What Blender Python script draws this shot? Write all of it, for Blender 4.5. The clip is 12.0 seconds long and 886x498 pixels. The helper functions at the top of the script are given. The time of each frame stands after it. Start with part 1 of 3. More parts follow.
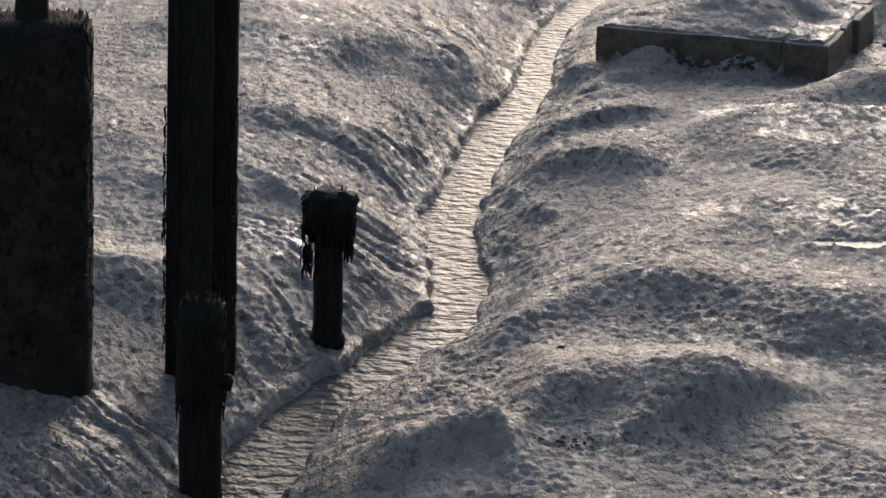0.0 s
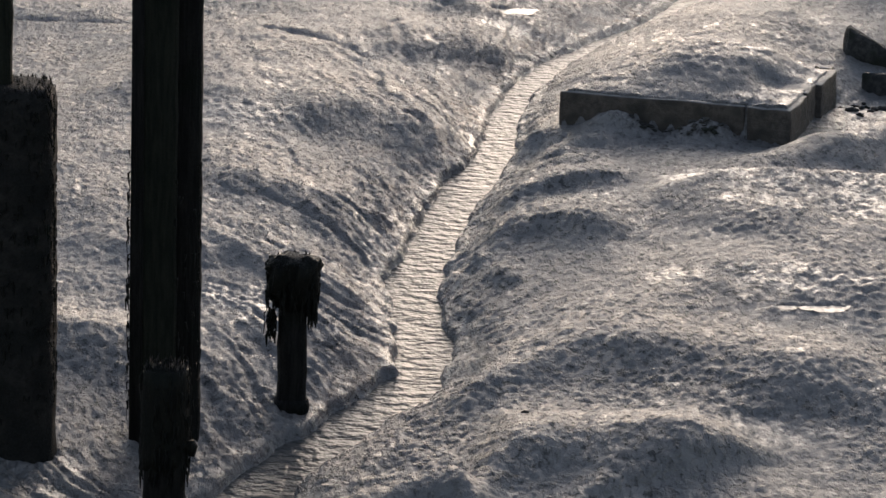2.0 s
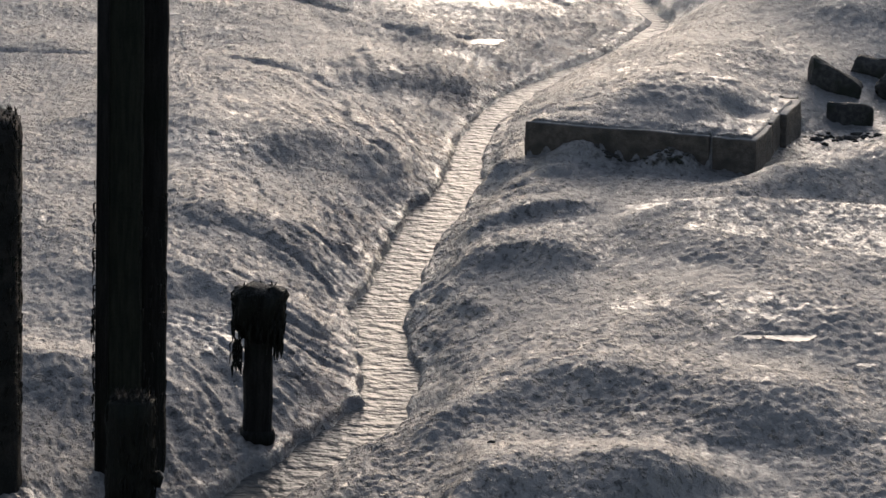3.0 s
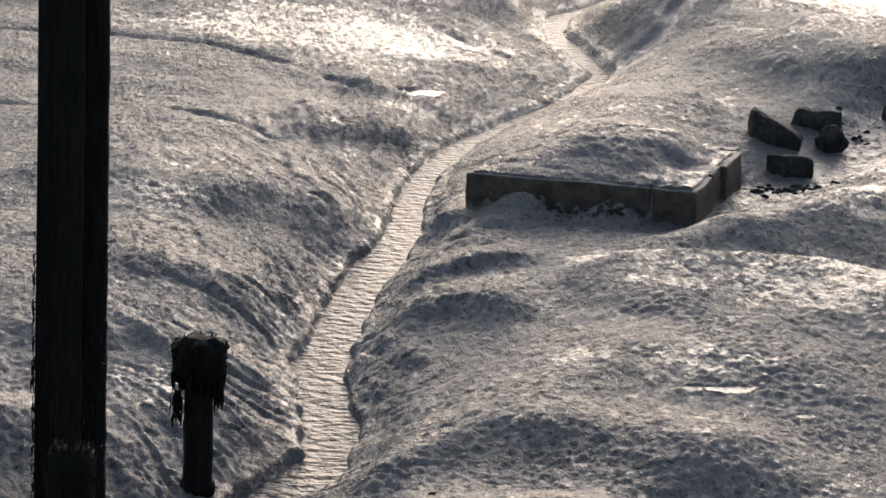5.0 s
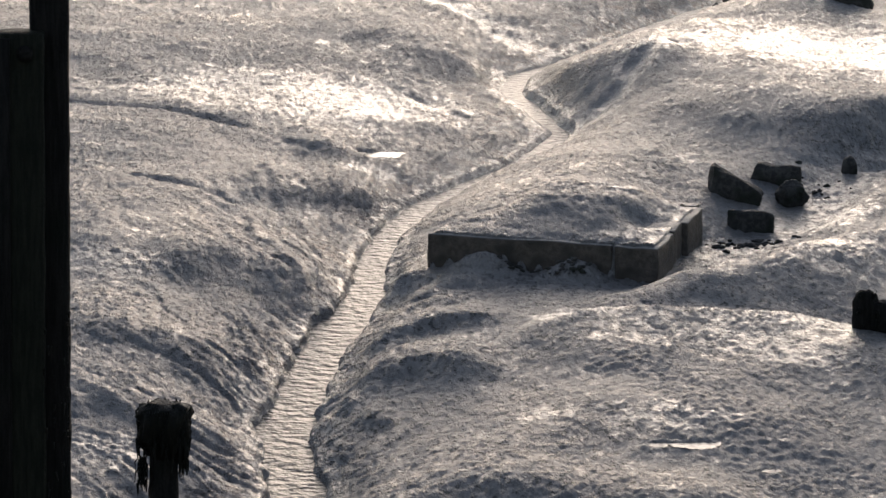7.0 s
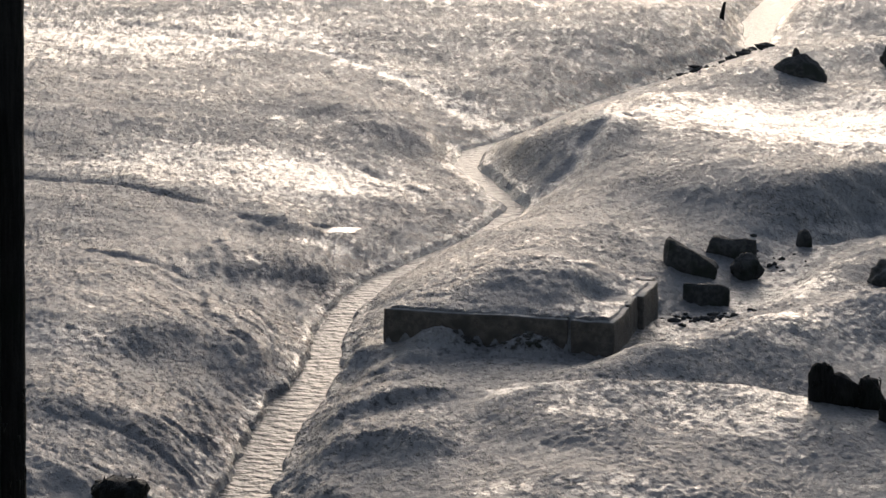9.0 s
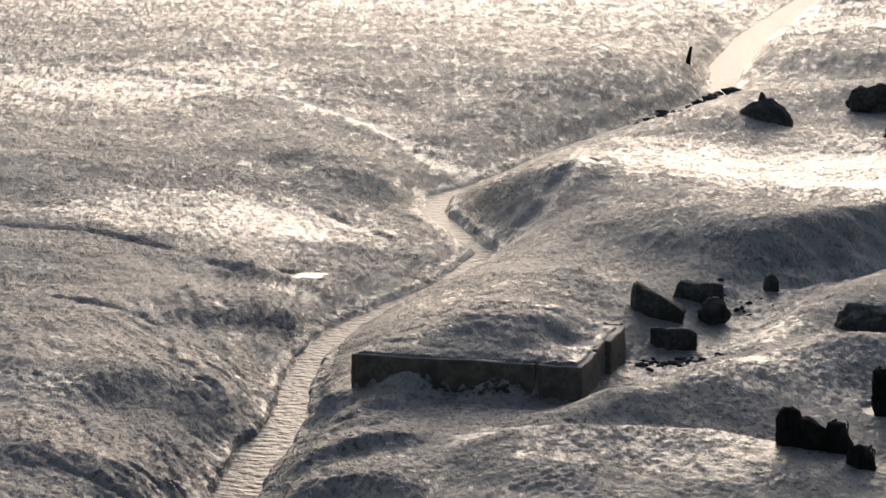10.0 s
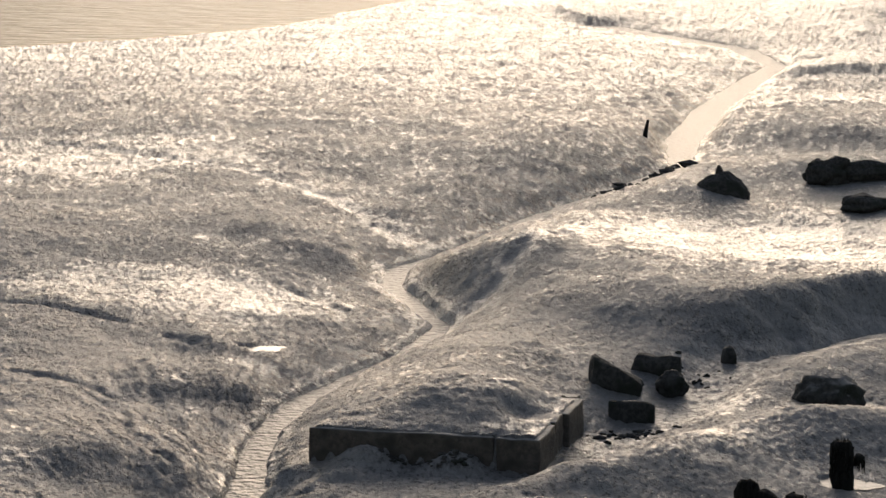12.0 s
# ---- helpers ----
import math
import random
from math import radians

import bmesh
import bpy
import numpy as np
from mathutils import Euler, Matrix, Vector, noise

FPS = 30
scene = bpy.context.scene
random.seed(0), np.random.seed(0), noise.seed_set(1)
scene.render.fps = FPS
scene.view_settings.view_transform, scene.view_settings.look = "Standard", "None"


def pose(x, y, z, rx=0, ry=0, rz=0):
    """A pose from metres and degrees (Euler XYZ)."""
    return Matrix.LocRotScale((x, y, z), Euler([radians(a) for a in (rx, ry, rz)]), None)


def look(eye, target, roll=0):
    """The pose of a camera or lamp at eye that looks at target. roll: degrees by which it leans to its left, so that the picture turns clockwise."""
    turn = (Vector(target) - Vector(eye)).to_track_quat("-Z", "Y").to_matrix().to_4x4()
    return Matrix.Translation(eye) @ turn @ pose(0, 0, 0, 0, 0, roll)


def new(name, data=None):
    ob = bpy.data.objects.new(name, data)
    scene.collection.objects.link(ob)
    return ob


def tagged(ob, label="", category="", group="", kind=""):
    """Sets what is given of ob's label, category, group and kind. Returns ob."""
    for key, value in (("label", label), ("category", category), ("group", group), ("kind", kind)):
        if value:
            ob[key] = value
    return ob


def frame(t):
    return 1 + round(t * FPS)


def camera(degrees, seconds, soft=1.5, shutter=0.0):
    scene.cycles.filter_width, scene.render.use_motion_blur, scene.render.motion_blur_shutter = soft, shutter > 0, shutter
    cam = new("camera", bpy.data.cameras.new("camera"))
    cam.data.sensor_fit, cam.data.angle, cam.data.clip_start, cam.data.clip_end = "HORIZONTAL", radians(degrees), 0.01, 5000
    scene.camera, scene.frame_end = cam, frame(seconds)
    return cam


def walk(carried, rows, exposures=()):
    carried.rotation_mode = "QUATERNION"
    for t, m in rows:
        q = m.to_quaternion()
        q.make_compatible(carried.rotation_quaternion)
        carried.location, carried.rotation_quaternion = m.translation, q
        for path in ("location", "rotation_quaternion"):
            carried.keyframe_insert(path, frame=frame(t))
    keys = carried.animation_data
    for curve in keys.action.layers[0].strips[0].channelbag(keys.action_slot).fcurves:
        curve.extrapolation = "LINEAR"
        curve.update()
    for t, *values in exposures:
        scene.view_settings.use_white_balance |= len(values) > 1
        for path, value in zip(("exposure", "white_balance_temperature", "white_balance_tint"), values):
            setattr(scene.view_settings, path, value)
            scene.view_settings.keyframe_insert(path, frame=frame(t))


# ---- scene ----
# camera: it stands on a quay six metres above the mud and turns to the right and up
cam = camera(16.0, 12.0)
EYE = 6.0
TURNS = [  # seconds, pan to the right, tilt, lean, in degrees
    (0.0, 0.000, -14.500, 1.600), (0.5, 0.191, -14.257, 1.477), (1.0, 0.454, -13.916, 1.373),
    (1.5, 0.540, -13.606, 1.552), (2.0, 0.639, -13.303, 1.655), (2.5, 0.897, -13.018, 1.537),
    (3.0, 1.261, -12.738, 1.656), (5.0, 2.331, -11.769, 1.957), (5.5, 2.579, -11.552, 1.711),
    (6.0, 2.745, -11.285, 1.601), (6.5, 2.816, -10.987, 1.362), (7.0, 2.998, -10.646, 1.059),
    (9.0, 3.790, -9.274, 0.920), (9.5, 4.081, -8.882, 0.755), (10.0, 4.378, -8.444, 0.845),
    (10.5, 4.599, -8.041, 0.971), (11.0, 4.833, -7.681, 0.931), (11.5, 5.025, -7.385, 0.784),
    (12.0, 5.133, -7.105, 0.878),
]
walk(cam, [(t, pose(0, 0, EYE, 0, 0, -pan) @ pose(0, 0, 0, 90 + tilt, 0, 0) @ pose(0, 0, 0, 0, 0, lean))
           for t, pan, tilt, lean in TURNS], [(0.0, 0.56, 5850, 15.5), (3.0, 0.50, 5850, 15.5), (7.0, 0.38, 5850, 16), (9.0, 0.26, 5850, 15), (12.0, 0.02, 6200, 15)])

# world and sun: a low hazy sun ahead of the camera
SUN_AZ, SUN_EL = 6.0, 8.0
world = bpy.data.worlds.new("sky")
scene.world = world
world.use_nodes = True
wn = world.node_tree
sky = wn.nodes.new("ShaderNodeTexSky")
sky.sky_type = "NISHITA"
sky.sun_disc = False
sky.sun_elevation, sky.sun_rotation = radians(SUN_EL), radians(SUN_AZ)
sky.air_density, sky.dust_density, sky.ozone_density = 1.0, 1.1, 1.0
veil = wn.nodes.new("ShaderNodeHueSaturation")  # a thin cloud veil greys the sky
veil.inputs["Saturation"].default_value = 0.74
wn.links.new(sky.outputs[0], veil.inputs["Color"])
wn.links.new(veil.outputs[0], wn.nodes["Background"].inputs[0])
wn.nodes["Background"].inputs[1].default_value = 0.15
sun = new("sun", bpy.data.lights.new("sun", "SUN"))
sun.data.energy, sun.data.angle, sun.data.color = 0.50, radians(20), (1.0, 0.84, 0.64)
away = Vector((math.sin(radians(SUN_AZ)) * math.cos(radians(SUN_EL)), math.cos(radians(SUN_AZ)) * math.cos(radians(SUN_EL)), math.sin(radians(SUN_EL))))
sun.matrix_world = look(away * 60, (0, 0, 0))


# ---- materials ----
class Nodes:
    """A small writer for node materials."""

    def __init__(self, name):
        self.m = bpy.data.materials.new(name)
        self.m.use_nodes = True
        self.t = self.m.node_tree
        self.b = self.t.nodes["Principled BSDF"]
        self.co = self.t.nodes.new("ShaderNodeTexCoord").outputs["Object"]

    def add(self, kind, ins=(), **props):
        n = self.t.nodes.new(kind)
        for k, v in props.items():
            setattr(n, k, v)
        for k, v in dict(ins).items():
            self.put(n.inputs[k], v)
        return n

    def put(self, sock, v):
        if isinstance(v, bpy.types.NodeSocket):
            self.t.links.new(v, sock)
        else:
            sock.default_value = v

    def noise(self, scale, detail=4.0, rough=0.55, stretch=(1, 1, 1), off=0.0):
        mp = self.add("ShaderNodeMapping", {0: self.co, "Scale": stretch, "Location": (off, off, off)})
        return self.add("ShaderNodeTexNoise", {"Vector": mp.outputs[0], "Scale": scale, "Detail": detail, "Roughness": rough}).outputs[0]

    def ramp(self, fac, a, b, lo=0.0, hi=1.0):
        return self.add("ShaderNodeMapRange", {0: fac, 1: lo, 2: hi, 3: a, 4: b}, interpolation_type="SMOOTHSTEP").outputs[0]

    def math(self, op, a, b=0.0):
        return self.add("ShaderNodeMath", {0: a, 1: b}, operation=op).outputs[0]

    def mix(self, fac, a, b):
        n = self.add("ShaderNodeMix", {0: fac}, data_type="RGBA")
        for sock, v in ((n.inputs[6], a), (n.inputs[7], b)):
            self.put(sock, (*v, 1) if isinstance(v, tuple) else v)
        return n.outputs[2]

    def attr(self, name):
        return self.add("ShaderNodeAttribute", attribute_name=name).outputs["Fac"]

    def bump(self, h, dist, strength=1.0, normal=None):
        n = self.add("ShaderNodeBump", {"Height": h, "Distance": dist, "Strength": strength})
        if normal is not None:
            self.put(n.inputs["Normal"], normal)
        return n.outputs[0]

    def done(self, colour, rough, normal=None, ior=1.45, spec=0.5):
        self.put(self.b.inputs["Base Color"], (*colour, 1) if isinstance(colour, tuple) else colour)
        self.put(self.b.inputs["Roughness"], rough)
        self.b.inputs["IOR"].default_value = ior
        self.b.inputs["Specular IOR Level"].default_value = spec
        if normal is not None:
            self.put(self.b.inputs["Normal"], normal)
        return self.m


def mud_material():
    n = Nodes("wet_mud")
    bank = n.attr("bank")
    big, mid, fine = n.noise(0.7, 3), n.noise(5.0, 5, 0.6), n.noise(24.0, 5, 0.65, (1, 0.6, 1))
    crumbs = n.noise(11.0, 6, 0.72, (1, 0.38, 1), 19.0)
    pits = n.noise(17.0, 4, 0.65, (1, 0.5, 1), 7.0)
    clod = n.ramp(n.noise(12.0, 4, 0.65, (1, 0.42, 1), 11.0), 0, 1, 0.44, 0.66)
    patch = n.ramp(n.noise(0.8, 3, 0.5, (1, 0.7, 1), 37.0), 0.35, 1.0, 0.38, 0.58)
    # a film of water between the crumbs
    level = n.math("ADD", n.attr("wet"), n.ramp(crumbs, 0.75, -0.45, 0.33, 0.67))
    # out on the flat the crumbs lie in longer rows
    way = n.ramp(n.add("ShaderNodeSeparateXYZ", {0: n.co}).outputs["Y"], 0.0, 1.0, 34.0, 75.0)
    rows = n.ramp(n.noise(6.0, 5, 0.8, (1, 0.20, 1), 61.0), 0.7, -0.7, 0.40, 0.60)
    level = n.math("ADD", level, n.math("MULTIPLY", rows, way))
    film = n.ramp(level, 0.0, 1.0, 0.30, 1.0)
    grey = n.mix(n.ramp(big, 0, 1, 0.35, 0.65), (0.170, 0.156, 0.147), (0.215, 0.194, 0.178))
    grey = n.mix(n.ramp(mid, 0, 0.3, 0.45, 0.75), grey, (0.120, 0.111, 0.105))
    brown = n.mix(n.ramp(mid, 0, 1, 0.3, 0.7), (0.30, 0.195, 0.135), (0.17, 0.128, 0.105))
    col = n.mix(n.math("MULTIPLY", bank, n.ramp(n.noise(2.2, 4, 0.6, (1, 0.5, 1), 3.0), 0.0, 0.9, 0.38, 0.7)), grey, brown)
    # pocks sink in the bump; their shade is painted dark into the colour
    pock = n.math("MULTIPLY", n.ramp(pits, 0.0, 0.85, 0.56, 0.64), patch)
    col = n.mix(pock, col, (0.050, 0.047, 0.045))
    col = n.mix(n.math("MULTIPLY", film, 0.35), col, (0.085, 0.080, 0.076))
    rough = n.math("ADD", n.ramp(film, 0.52, 0.33), n.ramp(fine, -0.05, 0.10, 0.3, 0.7))
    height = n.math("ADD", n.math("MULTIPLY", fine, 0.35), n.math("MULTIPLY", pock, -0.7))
    height = n.math("ADD", height, n.math("MULTIPLY", mid, 0.15))
    height = n.math("ADD", height, n.math("MULTIPLY", n.math("MULTIPLY", clod, patch), 0.7))
    height = n.math("ADD", height, n.math("MULTIPLY", crumbs, 0.6))
    nor = n.bump(height, n.ramp(film, 0.040, 0.022), 1.0)
    return n.done(col, rough, nor, 1.38, 0.42)


def water_material(name, colour, ripple, scale, stretch, rough=0.06, spec=0.24):
    n = Nodes(name)
    h = n.noise(scale, 3, 0.5, stretch)
    return n.done(colour, rough, n.bump(h, ripple), 1.33, spec)


def wood_material(name, dark, light, rough=0.75):
    n = Nodes(name)
    grain, blot, fine = n.noise(9, 5, 0.6, (4, 4, 0.35)), n.noise(3.5, 4), n.noise(60, 4, 0.7)
    col = n.mix(n.ramp(grain, 0, 1, 0.35, 0.68), dark, light)
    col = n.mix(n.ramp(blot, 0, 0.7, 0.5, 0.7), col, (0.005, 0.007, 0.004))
    h = n.math("ADD", grain, n.math("MULTIPLY", fine, 0.35))
    return n.done(col, n.ramp(fine, rough - 0.15, rough + 0.1, 0.3, 0.7), n.bump(h, 0.02), 1.45, 0.15)


def stone_material(name, dark, light, moss, rough=0.6, film=0.0):
    n = Nodes(name)
    big, mid, fine = n.noise(4.0, 4), n.noise(16, 5, 0.6), n.noise(70, 4, 0.65)
    col = n.mix(n.ramp(mid, 0, 1, 0.35, 0.65), dark, light)
    col = n.mix(n.ramp(big, 0, 0.85, 0.48, 0.62), col, moss)
    if film:  # mud that has settled on the upper faces
        up = n.add("ShaderNodeSeparateXYZ", {0: n.add("ShaderNodeNewGeometry").outputs["Normal"]}).outputs["Z"]
        col = n.mix(n.math("MULTIPLY", n.ramp(up, 0, 1, 0.55, 0.9), n.ramp(big, film, 1.0, 0.35, 0.6)), col, (0.22, 0.20, 0.185))
    h = n.math("ADD", mid, n.math("MULTIPLY", fine, 0.4))
    return n.done(col, n.ramp(fine, rough - 0.15, rough + 0.15, 0.3, 0.7), n.bump(h, 0.018), 1.45, 0.25)


MUD = mud_material()
STREAM = water_material("muddy_stream_water", (0.085, 0.080, 0.073), 0.060, 6.5, (1.2, 1.25, 1), 0.39, 0.12)
PUDDLE = water_material("standing_water", (0.11, 0.102, 0.092), 0.010, 9.0, (1, 0.6, 1), 0.30, 0.14)
RIVER = water_material("river_water", (0.28, 0.205, 0.105), 0.40, 1.4, (0.35, 1.0, 1), 0.42, 0.05)
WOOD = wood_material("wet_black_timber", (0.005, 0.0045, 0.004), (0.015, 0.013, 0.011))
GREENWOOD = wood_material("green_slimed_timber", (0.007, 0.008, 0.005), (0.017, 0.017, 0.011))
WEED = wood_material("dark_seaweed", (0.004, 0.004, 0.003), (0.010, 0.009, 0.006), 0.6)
CONCRETE = stone_material("wet_concrete", (0.058, 0.046, 0.038), (0.100, 0.080, 0.064), (0.034, 0.030, 0.024), 0.55, 0.8)
STONE = stone_material("dark_mossy_stone", (0.024, 0.022, 0.020), (0.062, 0.054, 0.047), (0.018, 0.020, 0.013), 0.7)
SMEARED = stone_material("mud_smeared_stone", (0.024, 0.022, 0.020), (0.062, 0.054, 0.047), (0.018, 0.020, 0.013), 0.6, 0.15)
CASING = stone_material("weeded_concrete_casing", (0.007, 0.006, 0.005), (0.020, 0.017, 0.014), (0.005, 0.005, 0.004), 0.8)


# ---- the mud flat ----
def hashed(ix, iy, seed):
    h = (ix * 374761393 + iy * 668265263 + seed * 974711) & 0x7FFFFFFF
    h = ((h ^ (h >> 13)) * 1274126177) & 0x7FFFFFFF
    return (h ^ (h >> 16)) & 0xFFFF


def grad_noise(x, y, seed=0):
    """Gradient noise on a plane, about -0.7 to 0.7."""
    fx, fy = np.floor(x), np.floor(y)
    ix, iy, dx, dy = fx.astype(np.int64), fy.astype(np.int64), x - fx, y - fy
    sx, sy = dx * dx * dx * (dx * (dx * 6 - 15) + 10), dy * dy * dy * (dy * (dy * 6 - 15) + 10)

    def corner(a, b):
        ang = hashed(ix + a, iy + b, seed) * (2 * math.pi / 65536)
        return np.cos(ang) * (dx - a) + np.sin(ang) * (dy - b)

    lo = corner(0, 0) * (1 - sx) + corner(1, 0) * sx
    hi = corner(0, 1) * (1 - sx) + corner(1, 1) * sx
    return lo * (1 - sy) + hi * sy


def fbm(x, y, octaves=4, seed=0, gain=0.5):
    total, amp = np.zeros_like(x), 1.0
    for k in range(octaves):
        total += amp * grad_noise(x * 2.03 ** k, y * 2.03 ** k, seed + 17 * k)
        amp *= gain
    return total


def smooth(v, lo=0.0, hi=1.0):
    s = np.clip((v - lo) / (hi - lo), 0, 1)
    return s * s * (3 - 2 * s)


# the stream: centre x, y, width
STREAM_LINE = [(-1.25, 15.5, 0.5), (-1.16, 18.76, 0.42), (-1.08, 19.69, 0.52), (-0.94, 20.32, 0.44), (-0.71, 20.98, 0.42),
               (-0.42, 21.70, 0.44), (-0.04, 22.47, 0.50), (0.12, 23.26, 0.40), (0.15, 24.10, 0.39), (0.09, 24.98, 0.44),
               (0.03, 25.92, 0.42), (0.15, 26.96, 0.43), (0.28, 28.07, 0.41), (0.43, 29.28, 0.40), (0.66, 30.60, 0.46),
               (0.92, 32.04, 0.36), (1.02, 33.59, 0.31), (1.24, 35.30, 0.33)]
STREAM_LINE += [(1.73, 37.22, 0.42), (2.22, 38.45, 0.38), (2.85, 39.90, 0.30), (3.52, 41.67, 0.30), (3.90, 43.21, 0.38),
                (3.76, 44.28, 0.40), (3.62, 46.00, 0.32), (3.48, 47.41, 0.40), (3.73, 49.17, 0.38), (4.40, 50.50, 0.36),
                (5.20, 52.40, 0.40), (6.40, 55.50, 0.40), (8.97, 61.30, 0.36), (10.90, 65.68, 0.40), (12.09, 72.36, 0.80),
                (14.08, 80.60, 0.85), (17.04, 90.99, 0.80), (19.5, 99.0, 0.7), (20.0, 108.0, 0.8), (17.0, 122.0, 1.2)]
TRIB_LINE = [(3.90, 30.95), (4.85, 33.10), (5.63, 34.4), (6.27, 35.89), (6.97, 37.93), (7.38, 38.24), (8.3, 39.4), (9.59, 40.9), (10.99, 42.0), (16, 46)]
BED = -0.50
# crests: points along the crest, height, width of the face towards the sea wall, width of the back
RIDGES = []


def ridge(pts, height, front, back):
    RIDGES.append((sorted(pts), height, front, back))


# hollows and lobes of the near flat
ridge([(-0.45, 18.5), (-0.11, 18.62), (0.1, 18.87), (0.33, 18.89), (0.47, 18.55)], 0.20, 0.42, 0.45)
ridge([(0.42, 19.2), (0.69, 19.78), (1.05, 19.95), (1.42, 19.95), (1.82, 19.95), (2.12, 20.05)], 0.21, 0.62, 1.1)
ridge([(1.0, 18.75), (1.23, 18.96), (1.44, 19.18), (1.69, 19.38), (1.99, 19.64), (2.44, 19.92)], 0.07, 0.16, 0.7)
ridge([(0.31, 21.3), (0.56, 21.8), (0.9, 22.26), (1.19, 22.52), (1.42, 22.64), (1.75, 22.55), (2.0, 22.5)], 0.14, 0.48, 1.2)
ridge([(2.18, 20.97), (2.42, 21.18), (2.74, 21.28), (3.06, 21.26), (3.5, 21.3)], 0.05, 0.34, 1.0)
ridge([(0.4, 25.5), (0.57, 25.65), (0.81, 25.25), (0.94, 25.1)], 0.05, 0.18, 0.7)
ridge([(0.56, 26.2), (0.7, 26.52), (0.95, 26.78), (1.15, 26.8), (1.36, 26.65), (1.6, 26.55), (1.8, 26.55)], 0.14, 0.50, 1.2)
ridge([(0.70, 27.7), (0.96, 28.1), (1.29, 28.42), (1.65, 28.53), (2.0, 28.45)], 0.11, 0.24, 0.8)
ridge([(0.99, 28.9), (1.25, 29.25), (1.5, 29.3), (1.8, 29.25)], 0.07, 0.22, 0.5)
# the long bank below the slab and the shallow swell before it
ridge([(2.1, 27.9), (2.8, 28.45), (3.26, 29.0), (3.7, 29.4), (4.3, 29.75)], 0.07, 0.5, 0.6)
ridge([(3.3, 29.0), (3.9, 29.65), (4.5, 30.1), (5.3, 30.9), (6.1, 31.5), (7.2, 32.1), (8.6, 32.7)], 0.24, 1.2, 0.75)
ridge([(2.2, 27.45), (3.0, 28.0), (3.79, 28.1), (4.55, 27.95), (5.24, 27.53), (5.9, 27.1)], 0.19, 2.6, 0.32)
# round the side channel
ridge([(5.9, 34.2), (6.4, 35.0), (7.0, 35.75), (7.7, 36.3), (8.7, 37.1), (10.2, 38.2), (12.5, 40.0)], 0.27, 1.9, 0.8)
ridge([(7.2, 38.5), (7.6, 38.95), (8.3, 39.75), (9.59, 41.25), (10.99, 42.4), (15, 45)], 0.16, 0.32, 1.6)
ridge([(4.6, 41.2), (5.33, 41.0), (6.1, 40.4), (7.4, 40.5), (8.74, 41.69), (10.08, 42.96), (12.5, 44.5)], 0.31, 1.7, 6.0)
ridge([(4.0, 46.3), (4.3, 46.2), (4.6, 46.0), (5.1, 45.8), (5.7, 45.9)], 0.26, 1.3, 1.6)
# the far right
ridge([(7.02, 54.46), (8.65, 55.96), (9.63, 55.06), (10.72, 52.87), (13.5, 51.0)], 0.16, 3.0, 2.0)
ridge([(8.63, 54.55), (10.63, 60.89), (11.95, 61.93), (13.38, 61.67), (18, 60)], 0.22, 2.5, 3.0)
ridge([(12.6, 71.0), (13.64, 69.5), (15.35, 67.5), (18.0, 66.5), (24, 66)], 0.42, 2.4, 12.0)
ridge([(17.3, 92.0), (19.15, 91.5), (21.19, 91.4), (26, 92)], 0.22, 0.9, 6.0)
ridge([(24.0, 108.0), (26.6, 120.0), (36.0, 128.0)], 0.6, 7.0, 12.0)
# terraces of the other bank
ridge([(-1.3, 31.6), (-0.9, 32.0), (-0.59, 32.2), (-0.1, 31.95), (0.34, 31.5), (0.62, 31.1)], 0.12, 0.75, 2.0)
ridge([(-1.9, 28.3), (-1.46, 28.15), (-1.09, 27.85), (-0.73, 27.46), (-0.35, 27.0)], 0.09, 0.50, 1.6)
ridge([(-2.6, 25.4), (-1.99, 25.45), (-1.52, 25.55), (-1.2, 25.45), (-0.79, 25.2), (-0.4, 24.9)], 0.09, 0.42, 1.4)
ridge([(-0.4, 36.3), (0.0, 36.4), (0.56, 36.89), (1.02, 36.89), (1.35, 36.55)], 0.11, 0.55, 1.6)
ridge([(-3.4, 32.4), (-2.53, 32.3), (-1.91, 32.2), (-1.3, 32.2)], 0.06, 0.60, 2.2)
ridge([(0.2, 40.0), (0.6, 39.79), (1.02, 39.22), (1.64, 38.86)], 0.08, 0.55, 1.3)
ridge([(1.6, 49.4), (1.9, 49.47), (2.4, 49.6), (2.81, 49.3), (3.1, 48.5)], 0.12, 1.3, 2.4)
ridge([(-6.0, 50.0), (-3.45, 50.2), (-1.7, 50.9), (0.12, 51.9), (2.6, 53.4)], 0.26, 5.0, 6.0)
ridge([(-1.5, 68.0), (1.99, 68.6), (5.2, 70.3), (7.65, 69.6), (9.5, 70.0)], 0.30, 9.0, 9.0)
ridge([(4.2, 55.5), (5.3, 58.6), (6.35, 60.8), (8.54, 66.44), (10.91, 71.69), (12.4, 74.5)], 0.26, 4.0, 6.0)

